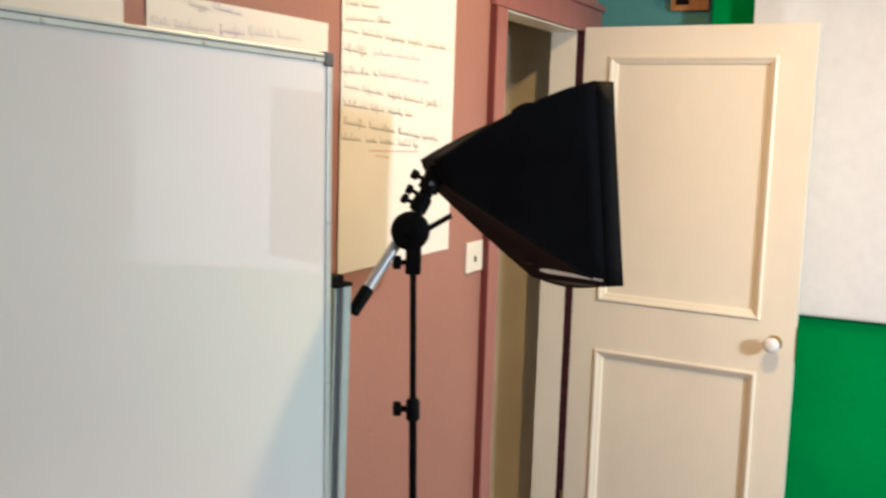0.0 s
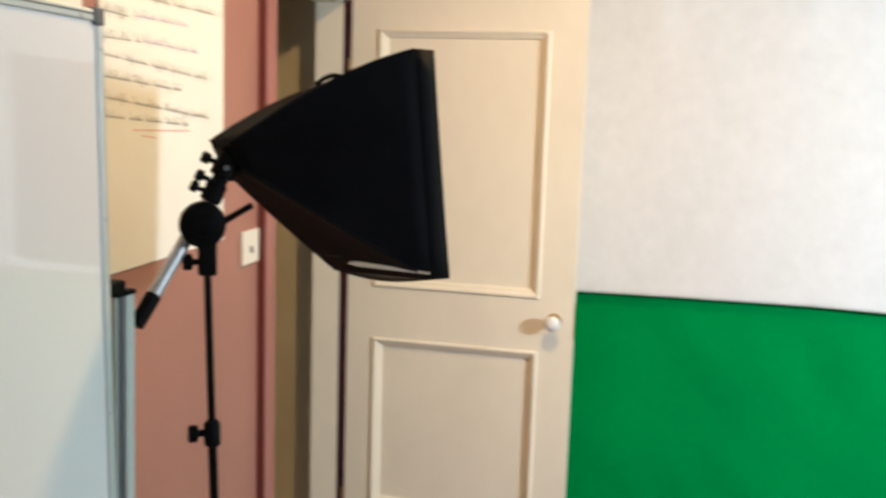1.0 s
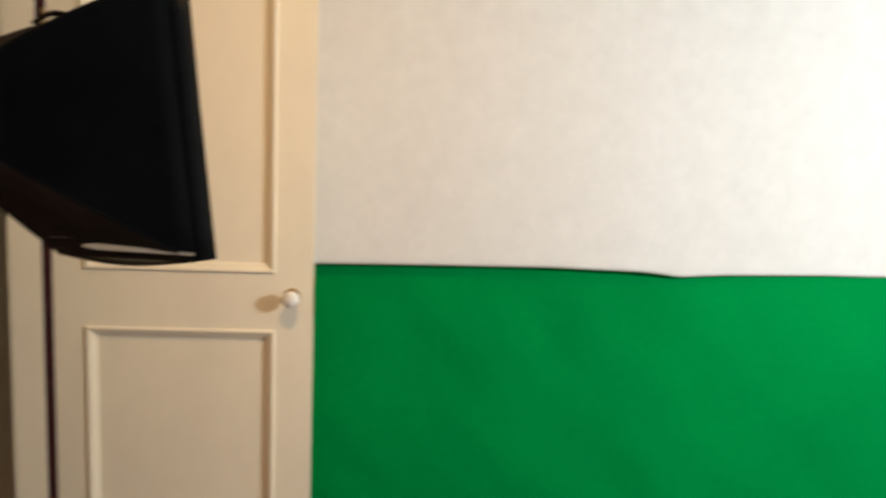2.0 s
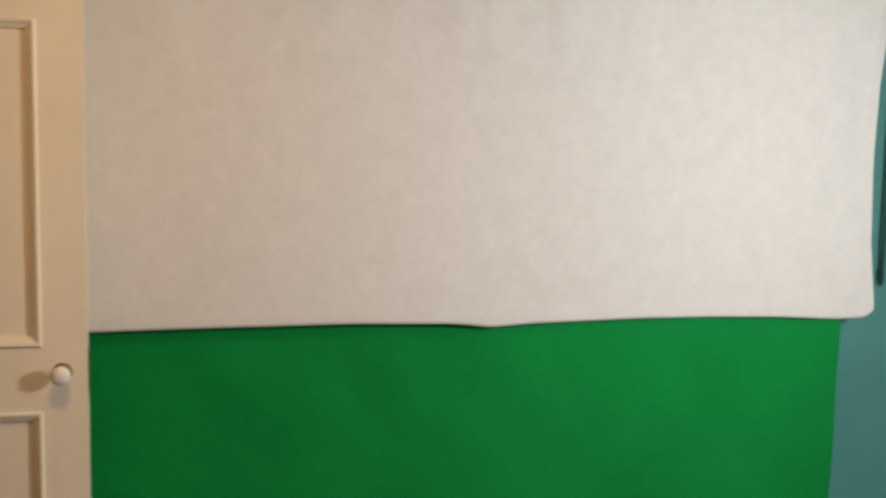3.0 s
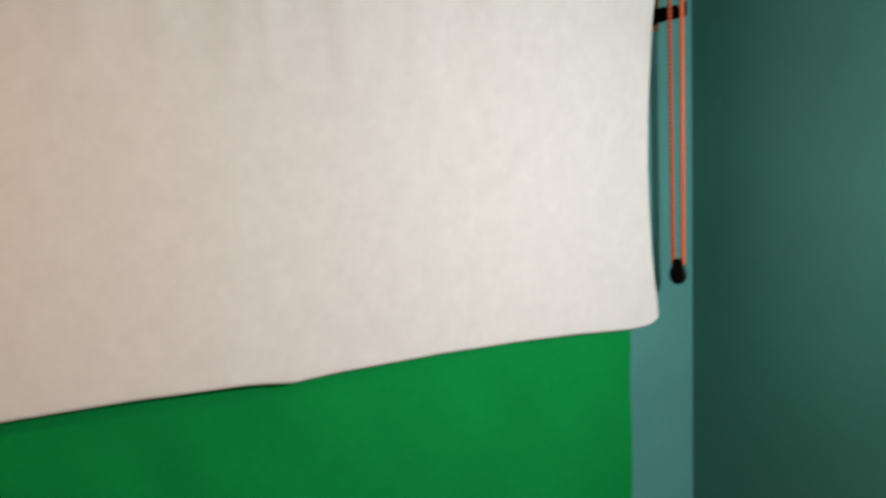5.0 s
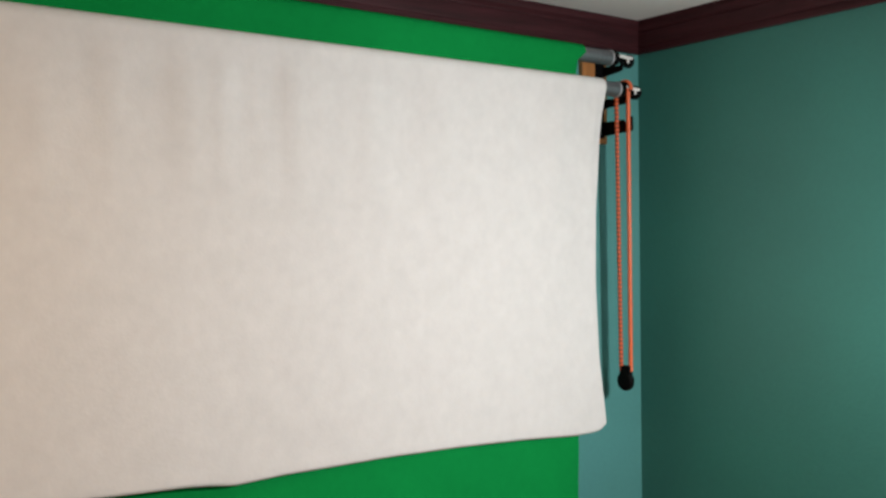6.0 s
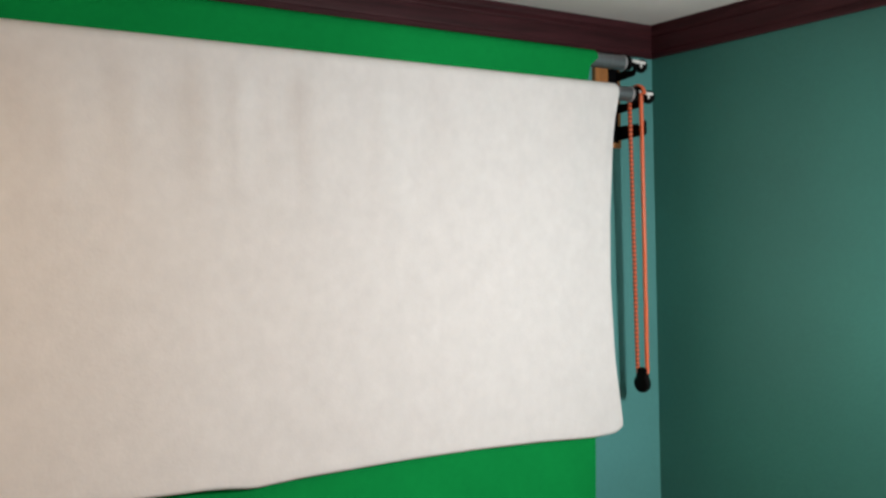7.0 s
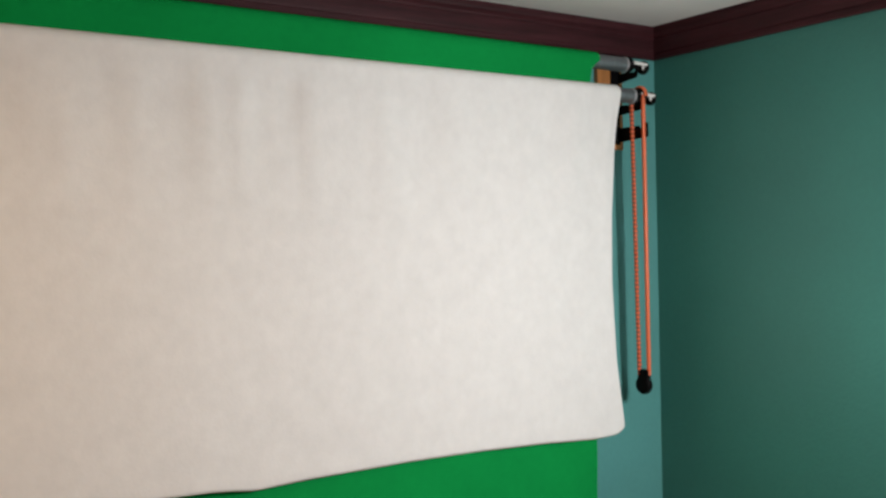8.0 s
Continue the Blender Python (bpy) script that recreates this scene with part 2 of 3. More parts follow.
def window(name, horizontal_x, lo, hi, z0, z1, at):
    """A framed window with four panes in an opening."""
    w = thing(name, ((lo + hi) / 2, at, z0) if horizontal_x else (at, (lo + hi) / 2, z0), "unseen white framed window behind the camera, added for the fill light", "window")
    w["kind"] = "structure"

    def b(u0, u1, v0, v1, d0, d1):
        if horizontal_x:
            return ((u0, at + d0, v0), (u1, at + d1, v1))
        return ((at + d0, u0, v0), (at + d1, u1, v1))
    mid, zm = (lo + hi) / 2, (z0 + z1) / 2
    d0, d1 = 0.03, 0.07
    if horizontal_x:
        d0, d1 = -0.09, -0.05
    part("window_frame", boxes(b(lo, lo + 0.05, z0, z1, d0, d1), b(hi - 0.05, hi, z0, z1, d0, d1), b(lo + 0.05, hi - 0.05, z0, z0 + 0.05, d0, d1),
                               b(lo + 0.05, hi - 0.05, z1 - 0.05, z1, d0, d1), b(mid - 0.02, mid + 0.02, z0 + 0.05, z1 - 0.05, d0, d1)), M_CREAM, w)
    for u0, u1 in ((lo + 0.05, mid - 0.02), (mid + 0.02, hi - 0.05)):
        pane = part("pane", boxes(b(u0, u1, z0 + 0.05, z1 - 0.05, (d0 + d1) / 2, (d0 + d1) / 2 + 0.004)), M_GLASS, w)
        pane.visible_shadow = False


# unseen window, added as an opening for the south fill lamp
window("added_window", True, SW[0], SW[1], SW[2], SW[3], YS)

# crown moulding, one profile run round the four walls
CROWN = [(0.0, 2.520), (0.013, 2.520), (0.016, 2.526), (0.016, 2.545), (0.012, 2.549), (0.014, 2.556), (0.022, 2.572),
         (0.033, 2.590), (0.040, 2.600), (0.036, 2.604), (0.038, 2.610), (0.050, 2.622), (0.053, 2.630), (0.053, 2.649), (0.0, 2.649)]
bm = bmesh.new()
rings = []
for p, z in CROWN:
    rings.append([bm.verts.new(c) for c in ((p, -p, z), (XE - p, -p, z), (XE - p, YS + p, z), (p, YS + p, z))])
for r0, r1 in zip(rings, rings[1:]):
    for k in range(4):
        bm.faces.new((r0[k], r0[(k + 1) % 4], r1[(k + 1) % 4], r1[k]))
solid("crown_moulding", bm, M_CROWN, "dark maroon grooved wooden crown moulding under the ceiling", "trim", "structure")

# doorway lining and casing
solid("door_jamb", boxes(((-0.098, DY1, 0), (0.0005, DY1 + 0.0195, DH)), ((-0.098, DY0 - 0.0195, 0), (0.0005, DY0, DH)),
                         ((-0.098, DY0 - 0.0195, DH), (0.0005, DY1 + 0.0195, DH + 0.0195)), bevel=0.0015),
      M_CREAM, "cream painted lining of the doorway", "trim", "structure")
casing = thing("door_casing", (0.01, (DY0 + DY1) / 2, 0), "glossy dusty-rose painted wooden casing round the doorway", "trim")
casing["kind"] = "structure"
for name, y0, y1 in (("side_casing", DY0 - 0.092, DY0 - 0.004), ("side_casing", DY1 + 0.062, DY1 + 0.130)):
    c = part(name, boxes(((0.001, y0, 0), (0.020, y1, DH + 0.004)), bevel=0.003), M_CASING, casing)
    edge = (y0 - 0.003, y0 + 0.005) if y0 < -0.6 else (y1 - 0.005, y1 + 0.003)
    part("outer_band", boxes(((0.001, edge[0], 0), (0.0225, edge[1], DH + 0.004)), bevel=0.002), M_DARKROSE, c)
# dark strip in the crown's colour stands in for the unlit hinge gap
part("hinge_gap_shade", boxes(((0.0012, DY1 + 0.0005, 0.0), (0.030, DY1 + 0.060, DH + 0.003)), bevel=0.001), M_CROWN, casing, "dark strip standing in for the shaded hinge gap")
c = part("head_casing", boxes(((0.001, DY0 - 0.100, DH + 0.005), (0.021, -0.004, DH + 0.105)), bevel=0.003), M_CASING, casing)
part("cap_band", boxes(((0.001, DY0 - 0.108, DH + 0.095), (0.034, -0.004, DH + 0.117)), bevel=0.003), M_CASING, c)

# ---- the open door ----
TH, DW, DT, DTOP = radians(-4.0), 0.800, 0.036, 2.030
DM = Matrix.Translation((0.030, -0.2242, 0)) @ Matrix.Rotation(TH, 4, "Z")
PX0, PX1 = 0.104, 0.676
PANELS = ((0.252, 0.856), (1.050, 1.922))
door = thing("door_1", (0.43, -0.25, 0), "cream painted two-panel wooden door standing open", "door")
bm = bmesh.new()
for lo, hi in (((0, 0, 0.008), (PX0, DT, DTOP)), ((PX1, 0, 0.008), (DW, DT, DTOP)), ((PX0, 0, 0.008), (PX1, DT, PANELS[0][0])),
               ((PX0, 0, PANELS[0][1]), (PX1, DT, PANELS[1][0])), ((PX0, 0, PANELS[1][1]), (PX1, DT, DTOP))):
    add_box(bm, lo, hi)
bmesh.ops.remove_doubles(bm, verts=bm.verts, dist=1e-5)
bmesh.ops.transform(bm, matrix=DM, verts=bm.verts)
part("door_frame", bm, M_CREAM, door)
for z0, z1 in PANELS:
    panel = part("panel", boxes(((PX0, 0.013, z0), (PX1, DT - 0.013, z1)), m=DM), M_CREAM, door)
    # planted moulding: a mitred profile round the panel, proud of the frame
    prof = [(-0.006, 0.0005), (-0.006, -0.005), (-0.001, -0.009), (0.006, -0.007), (0.009, -0.002), (0.014, 0.001), (0.020, 0.004), (0.024, 0.0125), (0.026, 0.0128)]
    bm = bmesh.new()
    rr = [[bm.verts.new(c) for c in ((PX0 + d, y, z0 + d), (PX1 - d, y, z0 + d), (PX1 - d, y, z1 - d), (PX0 + d, y, z1 - d))] for d, y in prof]
    for r0, r1 in zip(rr, rr[1:]):
        for k in range(4):
            bm.faces.new((r0[k], r0[(k + 1) % 4], r1[(k + 1) % 4], r1[k]))
    bmesh.ops.transform(bm, matrix=DM, verts=bm.verts)
    part("moulding", bm, M_CREAM, panel)
kx, kz = 0.735, 0.972
knob = part("door_knob", lathe(DM @ Vector((kx, -0.0305, kz)), DM.to_3x3() @ Vector((0, -1, 0)),
                               [(0, 0.009), (0.003, 0.016), (0.010, 0.0245), (0.019, 0.0275), (0.028, 0.025), (0.034, 0.017), (0.037, 0.006)], 24),
            M_PORCELAIN, door, "white porcelain knob", 60)
part("rose", lathe(DM @ Vector((kx, 0.0, kz)), DM.to_3x3() @ Vector((0, -1, 0)),
                   [(0, 0.026), (0.003, 0.026), (0.006, 0.018), (0.010, 0.011), (0.032, 0.010)], 20), M_BRASS, knob, "worn brass rose", 40)
part("latch_plate", boxes(((DW + 0.0003, 0.008, kz - 0.06), (DW + 0.002, 0.028, kz + 0.06)), m=DM), M_BRASS, door, "brass latch plate")
for hz in (0.25, 1.78):
    part("hinge", rod(DM @ Vector((-0.006, -0.004, hz - 0.045)), DM @ Vector((-0.006, -0.004, hz + 0.045)), 0.006, n=10), M_BRASS, door, "painted butt hinge", 40)

# light switch
sw = thing("light_switch", (0.0, -1.089, 1.245), "ivory plastic light switch plate on the terracotta wall", "switch")
part("plate", boxes(((0.0005, -1.146, 1.245), (0.008, -1.032, 1.334)), bevel=0.002), M_PLATE, sw)
part("toggle", boxes(((0.007, -1.094, 1.274), (0.013, -1.084, 1.292)), bevel=0.002), M_GREYCAP, sw, "small grey toggle")

# ---- papers on the west wall ----


def paper(y0, y1, z0, z1, label, rows, wave):
    sheet = thing("poster", (0.0, (y0 + y1) / 2, z0), label, "poster", "handwritten wall charts")

    def f(u, v):
        lift = 0.0030 + 0.0005 * math.sin(wave + 5.1 * u + 2.3 * v)
        return (lift, y0 + (y1 - y0) * u, z0 + (z1 - z0) * v)
    s = part("sheet", grid_sheet(steps(0, 1, 12), steps(0, 1, 12), f), M_PAPER, sheet, "", 60)
    sol = s.modifiers.new("thickness", "SOLIDIFY")
    sol.thickness, sol.offset, sol.use_rim = 0.0006, 0, False
    for ya, za, yb, zb, ink, h in rows:
        # words: a thin bar along the line with short upright bars of uneven height on it
        bm = bmesh.new()
        rnd = random.Random(int(abs(ya * 977 + za * 3331)))

        def bar(p0, p1, low, high):
            f0, f1 = ((p - ya) / (yb - ya) for p in (p0, p1))
            z_0, z_1 = za + (zb - za) * f0, za + (zb - za) * f1
            bm.faces.new([bm.verts.new((0.0043, *c)) for c in ((p0, z_0 + low), (p1, z_1 + low), (p1, z_1 + high), (p0, z_0 + high))])
        y = ya
        while y < yb - 0.004:
            w = min(rnd.uniform(0.05, 0.13), yb - y) if ink is not M_RED else yb - y
            bar(y, y + w, -h * 0.24, h * 0.24)
            q = y
            while ink is not M_RED and q < y + w - 0.004:
                tall = rnd.choice((0.9, 1.1, 1.3, 1.5, 2.8)) if q > y else 2.6
                bar(q, q + rnd.uniform(0.0016, 0.0030), h * 0.24, h * tall * 1.1)
                if rnd.random() < 0.12:
                    bar(q + 0.001, q + 0.004, -h * 1.8, -h * 0.24)
                q += rnd.uniform(0.006, 0.013)
            y += w + rnd.uniform(0.010, 0.020)
        part("writing", bm, ink, s)
    return sheet


K, U, R = M_INK, M_PURPLE, M_RED
paper(-1.838, -1.262, 1.330, 2.110, "tall cream flip chart sheet with rows of handwriting", [
    (-1.822, 1.927, -1.675, 1.934, K, 0.0048), (-1.823, 1.894, -1.620, 1.906, K, 0.0046), (-1.836, 1.869, -1.287, 1.867, K, 0.0048),
    (-1.833, 1.829, -1.715, 1.825, K, 0.0052), (-1.699, 1.829, -1.460, 1.830, U, 0.0050), (-1.834, 1.780, -1.679, 1.780, K, 0.0050),
    (-1.668, 1.782, -1.409, 1.775, U, 0.0055), (-1.825, 1.748, -1.332, 1.716, K, 0.0050), (-1.824, 1.708, -1.498, 1.689, K, 0.0050),
    (-1.825, 1.669, -1.349, 1.628, K, 0.0050), (-1.833, 1.634, -1.462, 1.613, K, 0.0052),
    (-1.713, 1.606, -1.455, 1.600, R, 0.0040), (-1.678, 1.594, -1.615, 1.588, R, 0.0040)], 0.4)
paper(-2.440, -1.893, 1.130, 1.878, "cream flip chart sheet with faint handwriting behind the whiteboard", [
    (-2.336, 1.866, -2.280, 1.862, M_FAINT, 0.0045), (-2.271, 1.867, -2.173, 1.862, U, 0.0045), (-2.430, 1.826, -2.386, 1.826, M_FAINT, 0.0040),
    (-2.372, 1.825, -2.268, 1.826, M_FAINT, 0.0048), (-2.252, 1.828, -2.183, 1.828, U, 0.0045), (-2.169, 1.831, -1.990, 1.834, M_FAINT, 0.0050)], 1.7)
paper(-3.060, -2.492, 1.130, 1.990, "blank cream flip chart sheet hanging behind the whiteboard", [], 2.9)

# ---- whiteboard on its stand ----
WM = Matrix.Translation((0.253, -2.293, 0)) @ Matrix.Rotation(radians(-4.8), 4, "Z") @ Matrix.Rotation(radians(-1.0), 4, "X")
# the panel leans back a little on its pivots
WP = WM @ Matrix.Translation((0, 0, 1.40)) @ Matrix.Rotation(radians(-1.35), 4, "Y") @ Matrix.Translation((0, 0, -1.40))
# local frame: board runs from y = 0 (its north edge) to y = -WL, face towards +x
WL, WT, WB = 1.500, 1.7875, 0.790
board = thing("whiteboard", (0.17, -2.95, 0), "white enamel whiteboard in a pale metal frame on a wheeled stand", "whiteboard")
panel = part("panel", boxes(((-0.018, -WL + 0.012, WB + 0.012), (0.0, -0.012, WT - 0.016)), m=WP), M_BOARD, board)
for nm, lo, hi in (("top_rail", (-0.022, -WL + 0.02, WT - 0.017), (0.004, -0.022, WT - 0.001)), ("bottom_rail", (-0.022, -WL + 0.02, WB), (0.004, -0.022, WB + 0.016)),
                   ("end_rail", (-0.022, -0.014, WB + 0.02), (0.004, 0.0, WT - 0.022)), ("end_rail", (-0.022, -WL, WB + 0.02), (0.004, -WL + 0.014, WT - 0.022))):
    r = part(nm, boxes((lo, hi), bevel=0.002, m=WP), M_FRAME, panel)
    if nm == "top_rail":
        part("groove", boxes(((-0.002, -WL + 0.022, WT - 0.0085), (0.0046, -0.024, WT - 0.0062)), m=WP), M_GREYCAP, panel, "dark groove along the rail")
for y in (-0.022, -WL):
    for z in (WB - 0.001, WT - 0.022):
        part("corner_cap", boxes(((-0.024, y, z), (0.006, y + 0.023, z + 0.024)), bevel=0.003, m=WP), M_GREYCAP, panel, "grey plastic corner cap")
for y in (-0.05, -0.305, -0.575, -0.84, -1.10, -1.36):
    part("rivet", lathe(WP @ Vector((0.004, y, WT - 0.0125)), WP.to_3x3() @ Vector((1, 0, 0)), [(0, 0.0042), (0.001, 0.0035), (0.0016, 0.001)], 10), M_ALU, panel)
for z in (1.735, 1.50, 1.22, 0.98):
    part("rivet", lathe(WP @ Vector((0.004, -0.007, z)), WP.to_3x3() @ Vector((1, 0, 0)), [(0, 0.0036), (0.001, 0.003), (0.0016, 0.001)], 10), M_ALU, panel)
PT = 1.383
PW = 0.044
for s, y in ((1, 0.017), (-1, -WL - 0.017 - PW)):
    channel = [(-0.030, y), (0.0, y), (0.0, y + 0.004), (-0.012, y + 0.004), (-0.012, y + 0.022), (0.0025, y + 0.022), (0.004, y + 0.024), (0.004, y + PW - 0.002),
               (0.002, y + PW), (-0.030, y + PW)]
    post = part("post", extruded(channel, 0.075, PT, WM), M_FRAME, board)
    # dark grey strip imitates the shade inside the recessed channel
    part("channel_shade", boxes(((-0.011, y + 0.0045, 0.09), (-0.004, y + 0.0215, PT - 0.002)), m=WM), M_GREYCAP, post, "dark strip standing in for shade in the channel")
    part("end_cap", boxes(((-0.032, y - 0.002, PT), (0.006, y + PW + 0.002, PT + 0.008)), bevel=0.003, m=WM), M_BLACK, post, "black plastic end cap")
    yk = y if s > 0 else y + PW
    part("pivot_clamp", boxes(((-0.022, min(yk + s * 0.022, yk - s * 0.022), PT + 0.004), (0.004, max(yk + s * 0.022, yk - s * 0.022), PT + 0.024)), bevel=0.004, m=WM), M_BLACK, post, "black pivot clamp")
    foot = part("foot", boxes(((-0.165, y + 0.004, 0.055), (0.30, y + PW - 0.004, 0.080)), bevel=0.003, m=WM), M_FRAME, board)
    for x in (-0.14, 0.275):
        part("caster", add_rod(bmesh.new(), WM @ Vector((x, y + 0.012, 0.0285)), WM @ Vector((x, y + 0.038, 0.0285)), 0.0275, n=18), M_BLACK, foot, "black rubber caster", 40)
part("tray", boxes(((0.004, -WL + 0.2, WB + 0.002), (0.060, -0.2, WB + 0.008)), ((0.054, -WL + 0.2, WB + 0.008), (0.060, -0.2, WB + 0.022)), m=WP), M_FRAME, panel)

# ---- boom stand ----
stand = thing("light_stand", (0.361, -2.080, 0), "black telescopic light stand with a silver boom arm", "light stand")
B0 = Vector((0.361, -2.080, 0.0))
BT = Vector((0.329, -2.097, 1.405))
ax = (BT - B0).normalized()


def up(z):
    return B0 + ax * (z / ax.z)


part("lower_tube", rod(up(0.10), up(0.62), 0.0092), M_BLACKMETAL, stand, "", 40)
part("middle_tube", rod(up(0.60), up(1.14), 0.0074), M_BLACKMETAL, stand, "", 40)
part("upper_tube", rod(up(1.12), up(1.41), 0.0062), M_BLACKMETAL, stand, "", 40)
RT = Vector((0.893, 0.45, 0.0))       # across the line of sight
for z in (0.62, 1.137):
    clamp = part("clamp", lathe(up(z - 0.022), ax, [(0, 0.0105), (0.003, 0.0132), (0.036, 0.0136), (0.042, 0.0105)], 18), M_BLACK, stand, "black plastic clamp collar", 40)
    part("knob", lathe(up(z) - RT * 0.013, -RT, [(0, 0.006), (0.008, 0.006), (0.010, 0.0135), (0.022, 0.0145), (0.025, 0.011)], 14), M_BLACK, clamp, "", 40)
for k in range(3):
    a = radians(35 + 120 * k)
    d = Vector((math.cos(a), math.sin(a), 0))
    leg = part("leg", boxes(((0.0, -0.009, -0.004), (0.56, 0.009, 0.004)), bevel=0.002,
                            m=look(up(0.42), B0 + d * 0.44 + Vector((0, 0, 0.012))) @ pose(0, 0, 0, 0, 90, 0)), M_BLACKMETAL, stand)
    part("rubber_foot", lathe(B0 + d * 0.44, (0, 0, 1), [(0, 0.011), (0.02, 0.012), (0.03, 0.008)], 12), M_BLACK, leg, "black rubber foot", 40)
    part("brace", rod(up(0.14), B0 + d * 0.23 + Vector((0, 0, 0.21)), 0.004, n=8), M_BLACKMETAL, stand, "", 40)
VIEW = Vector((-0.45, 0.893, 0.0))
# receiver below the disc, with its locking knob
recv = part("receiver", boxes(((-0.0145, -0.0145, -0.006), (0.0145, 0.0145, 0.062)), bevel=0.004, m=Matrix.Translation(up(1.402)) @ pose(0, 0, 0, 0, 0, 26)), M_BLACK, stand)
part("knob", lathe(up(1.417) - RT * 0.012, -RT, [(0, 0.005), (0.009, 0.005), (0.011, 0.0125), (0.022, 0.0135), (0.026, 0.010)], 14), M_BLACK, recv, "", 40)
DC = Vector((0.322, -2.099, 1.476))
disc = part("swivel_disc", lathe(DC - VIEW * 0.022, VIEW, [(0, 0.028), (0.004, 0.0345), (0.018, 0.0365), (0.020, 0.034), (0.024, 0.034), (0.026, 0.0365), (0.040, 0.0345), (0.044, 0.028)], 32), M_BLACK, stand, "round black swivel disc", 35)
part("hub_cap", lathe(DC - VIEW * 0.0215, -VIEW, [(0, 0.017), (0.003, 0.016), (0.005, 0.008)], 20), M_BLACKMETAL, disc, "", 35)
part("lever", add_rod(add_rod(bmesh.new(), DC + RT * 0.030 + Vector((0, 0, 0.005)) - VIEW * 0.012, Vector((0.386, -2.069, 1.507)) - VIEW * 0.02, 0.0055, 0.0050, 12),
                      Vector((0.386, -2.069, 1.507)) - VIEW * 0.02, Vector((0.390, -2.067, 1.509)) - VIEW * 0.02, 0.006, 0.0045, 12), M_BLACK, disc, "black locking lever", 40)
# boom arm: its lower end leans towards the camera
BOOM_LO, BOOM_HI = Vector((0.257, -2.186, 1.334)), Vector((0.318, -2.060, 1.516))
bd = (BOOM_HI - BOOM_LO).normalized()
part("boom_arm", rod(BOOM_LO, BOOM_HI, 0.0105), M_ALU, stand, "silver aluminium boom arm", 40)
part("rubber_grip", lathe(BOOM_LO - bd * 0.008, bd, [(0, 0.009), (0.003, 0.0122), (0.052, 0.0128), (0.056, 0.011)], 16), M_BLACK, stand, "black rubber end grip", 40)

# ---- softbox on the boom arm ----
soft = thing("softbox", (0.335, -2.085, 1.52), "black nylon softbox light on the boom stand", "softbox")
# rim corners: near top, near bottom, far bottom, far top
RIM = [Vector(v) for v in ((0.661, -1.988, 1.757), (0.696, -1.978, 1.395), (0.456, -1.705, 1.354), (0.440, -1.687, 1.712))]
AXIS = Vector((0.711, 0.703, 0.0))
BACK = [Vector(v) for v in ((0.366, -2.098, 1.604), (0.381, -2.085, 1.566), (0.324, -2.024, 1.560), (0.310, -2.040, 1.604))]
CEN = sum(RIM, Vector()) / 4
BASE = [p - AXIS * 0.036 for p in RIM]      # where the lip begins


def rib(k, s):
    p = BACK[k].lerp(BASE[k], s)
    mid = sum(BACK, Vector()).lerp(sum(BASE, Vector()), s) / 4
    return p + (p - mid).normalized() * 0.012 * 4 * s * (1 - s) * (2.2 if k == 0 else (1.2 if k == 3 else 0.3))


body = bmesh.new()
NS, NW = 12, 8
for k in range(4):
    k2 = (k + 1) % 4
    rows = []
    for i in range(NS + 1):
        s = i / NS
        a, b = rib(k, s), rib(k2, s)
        mid = sum(BACK, Vector()).lerp(sum(BASE, Vector()), s) / 4
        row = []
        for j in range(NW + 1):
            w = j / NW
            p = a.lerp(b, w)
            sag = 0.012 * 4 * w * (1 - w) * math.sin(math.pi * s) + 0.0025 * math.sin(9 * s + 13 * w + k) * (4 * w * (1 - w)) * (1 - s)
            row.append(body.verts.new(p + (mid - p).normalized() * sag))
        rows.append(row)
    for r0, r1 in zip(rows, rows[1:]):
        for j in range(NW):
            body.faces.new((r0[j], r0[j + 1], r1[j + 1], r1[j]))
body.faces.new([body.verts.new(p) for p in BACK])
bmesh.ops.remove_doubles(body, verts=body.verts, dist=0.0004)
shell = part("shell", body, M_BLACKCLOTH, soft, "", 40)
sol = shell.modifiers.new("thickness", "SOLIDIFY")
sol.thickness, sol.offset = 0.0015, 1
for k in range(4):
    bm = bmesh.new()
    pts = [rib(k, i / NS) for i in range(NS + 1)]
    for a, b in zip(pts, pts[1:]):
        add_rod(bm, a, b, 0.0026, n=8)
    part("seam", bm, M_BLACKLIP, shell, "", 60)


def lip_side(k):
    a, b = BASE[k], BASE[(k + 1) % 4]
    c, d = RIM[(k + 1) % 4], RIM[k]
    bm = bmesh.new()
    n = 10
    rows = []
    for i in range(n + 1):
        w = i / n
        bow = (0.011 if k == 1 else -0.002) * 4 * w * (1 - w)      # the lower band sags
        p, q = a.lerp(b, w), d.lerp(c, w)
        mid = CEN - AXIS * 0.02
        rows.append([p + (p - mid).normalized() * bow, q + (q - mid).normalized() * bow * 0.7])
    vs = [[bm.verts.new(r[0]), bm.verts.new(r[1])] for r in rows]
    for u, v in zip(vs, vs[1:]):
        bm.faces.new((u[0], v[0], v[1], u[1]))
    return bm


for k in range(4):
    lp = part("lip", lip_side(k), M_BLACKLIP, soft, "black woven front band", 40)
    s2 = lp.modifiers.new("thickness", "SOLIDIFY")
    s2.thickness, s2.offset = 0.003, 0
DIFF = [CEN + (p - CEN) * 0.93 - AXIS * 0.030 for p in RIM]
bm = bmesh.new()
n = 8
rows = [[bm.verts.new(DIFF[0].lerp(DIFF[3], i / n).lerp(DIFF[1].lerp(DIFF[2], i / n), j / n) + AXIS * 0.012 * math.sin(math.pi * i / n) * math.sin(math.pi * j / n))
         for i in range(n + 1)] for j in range(n + 1)]
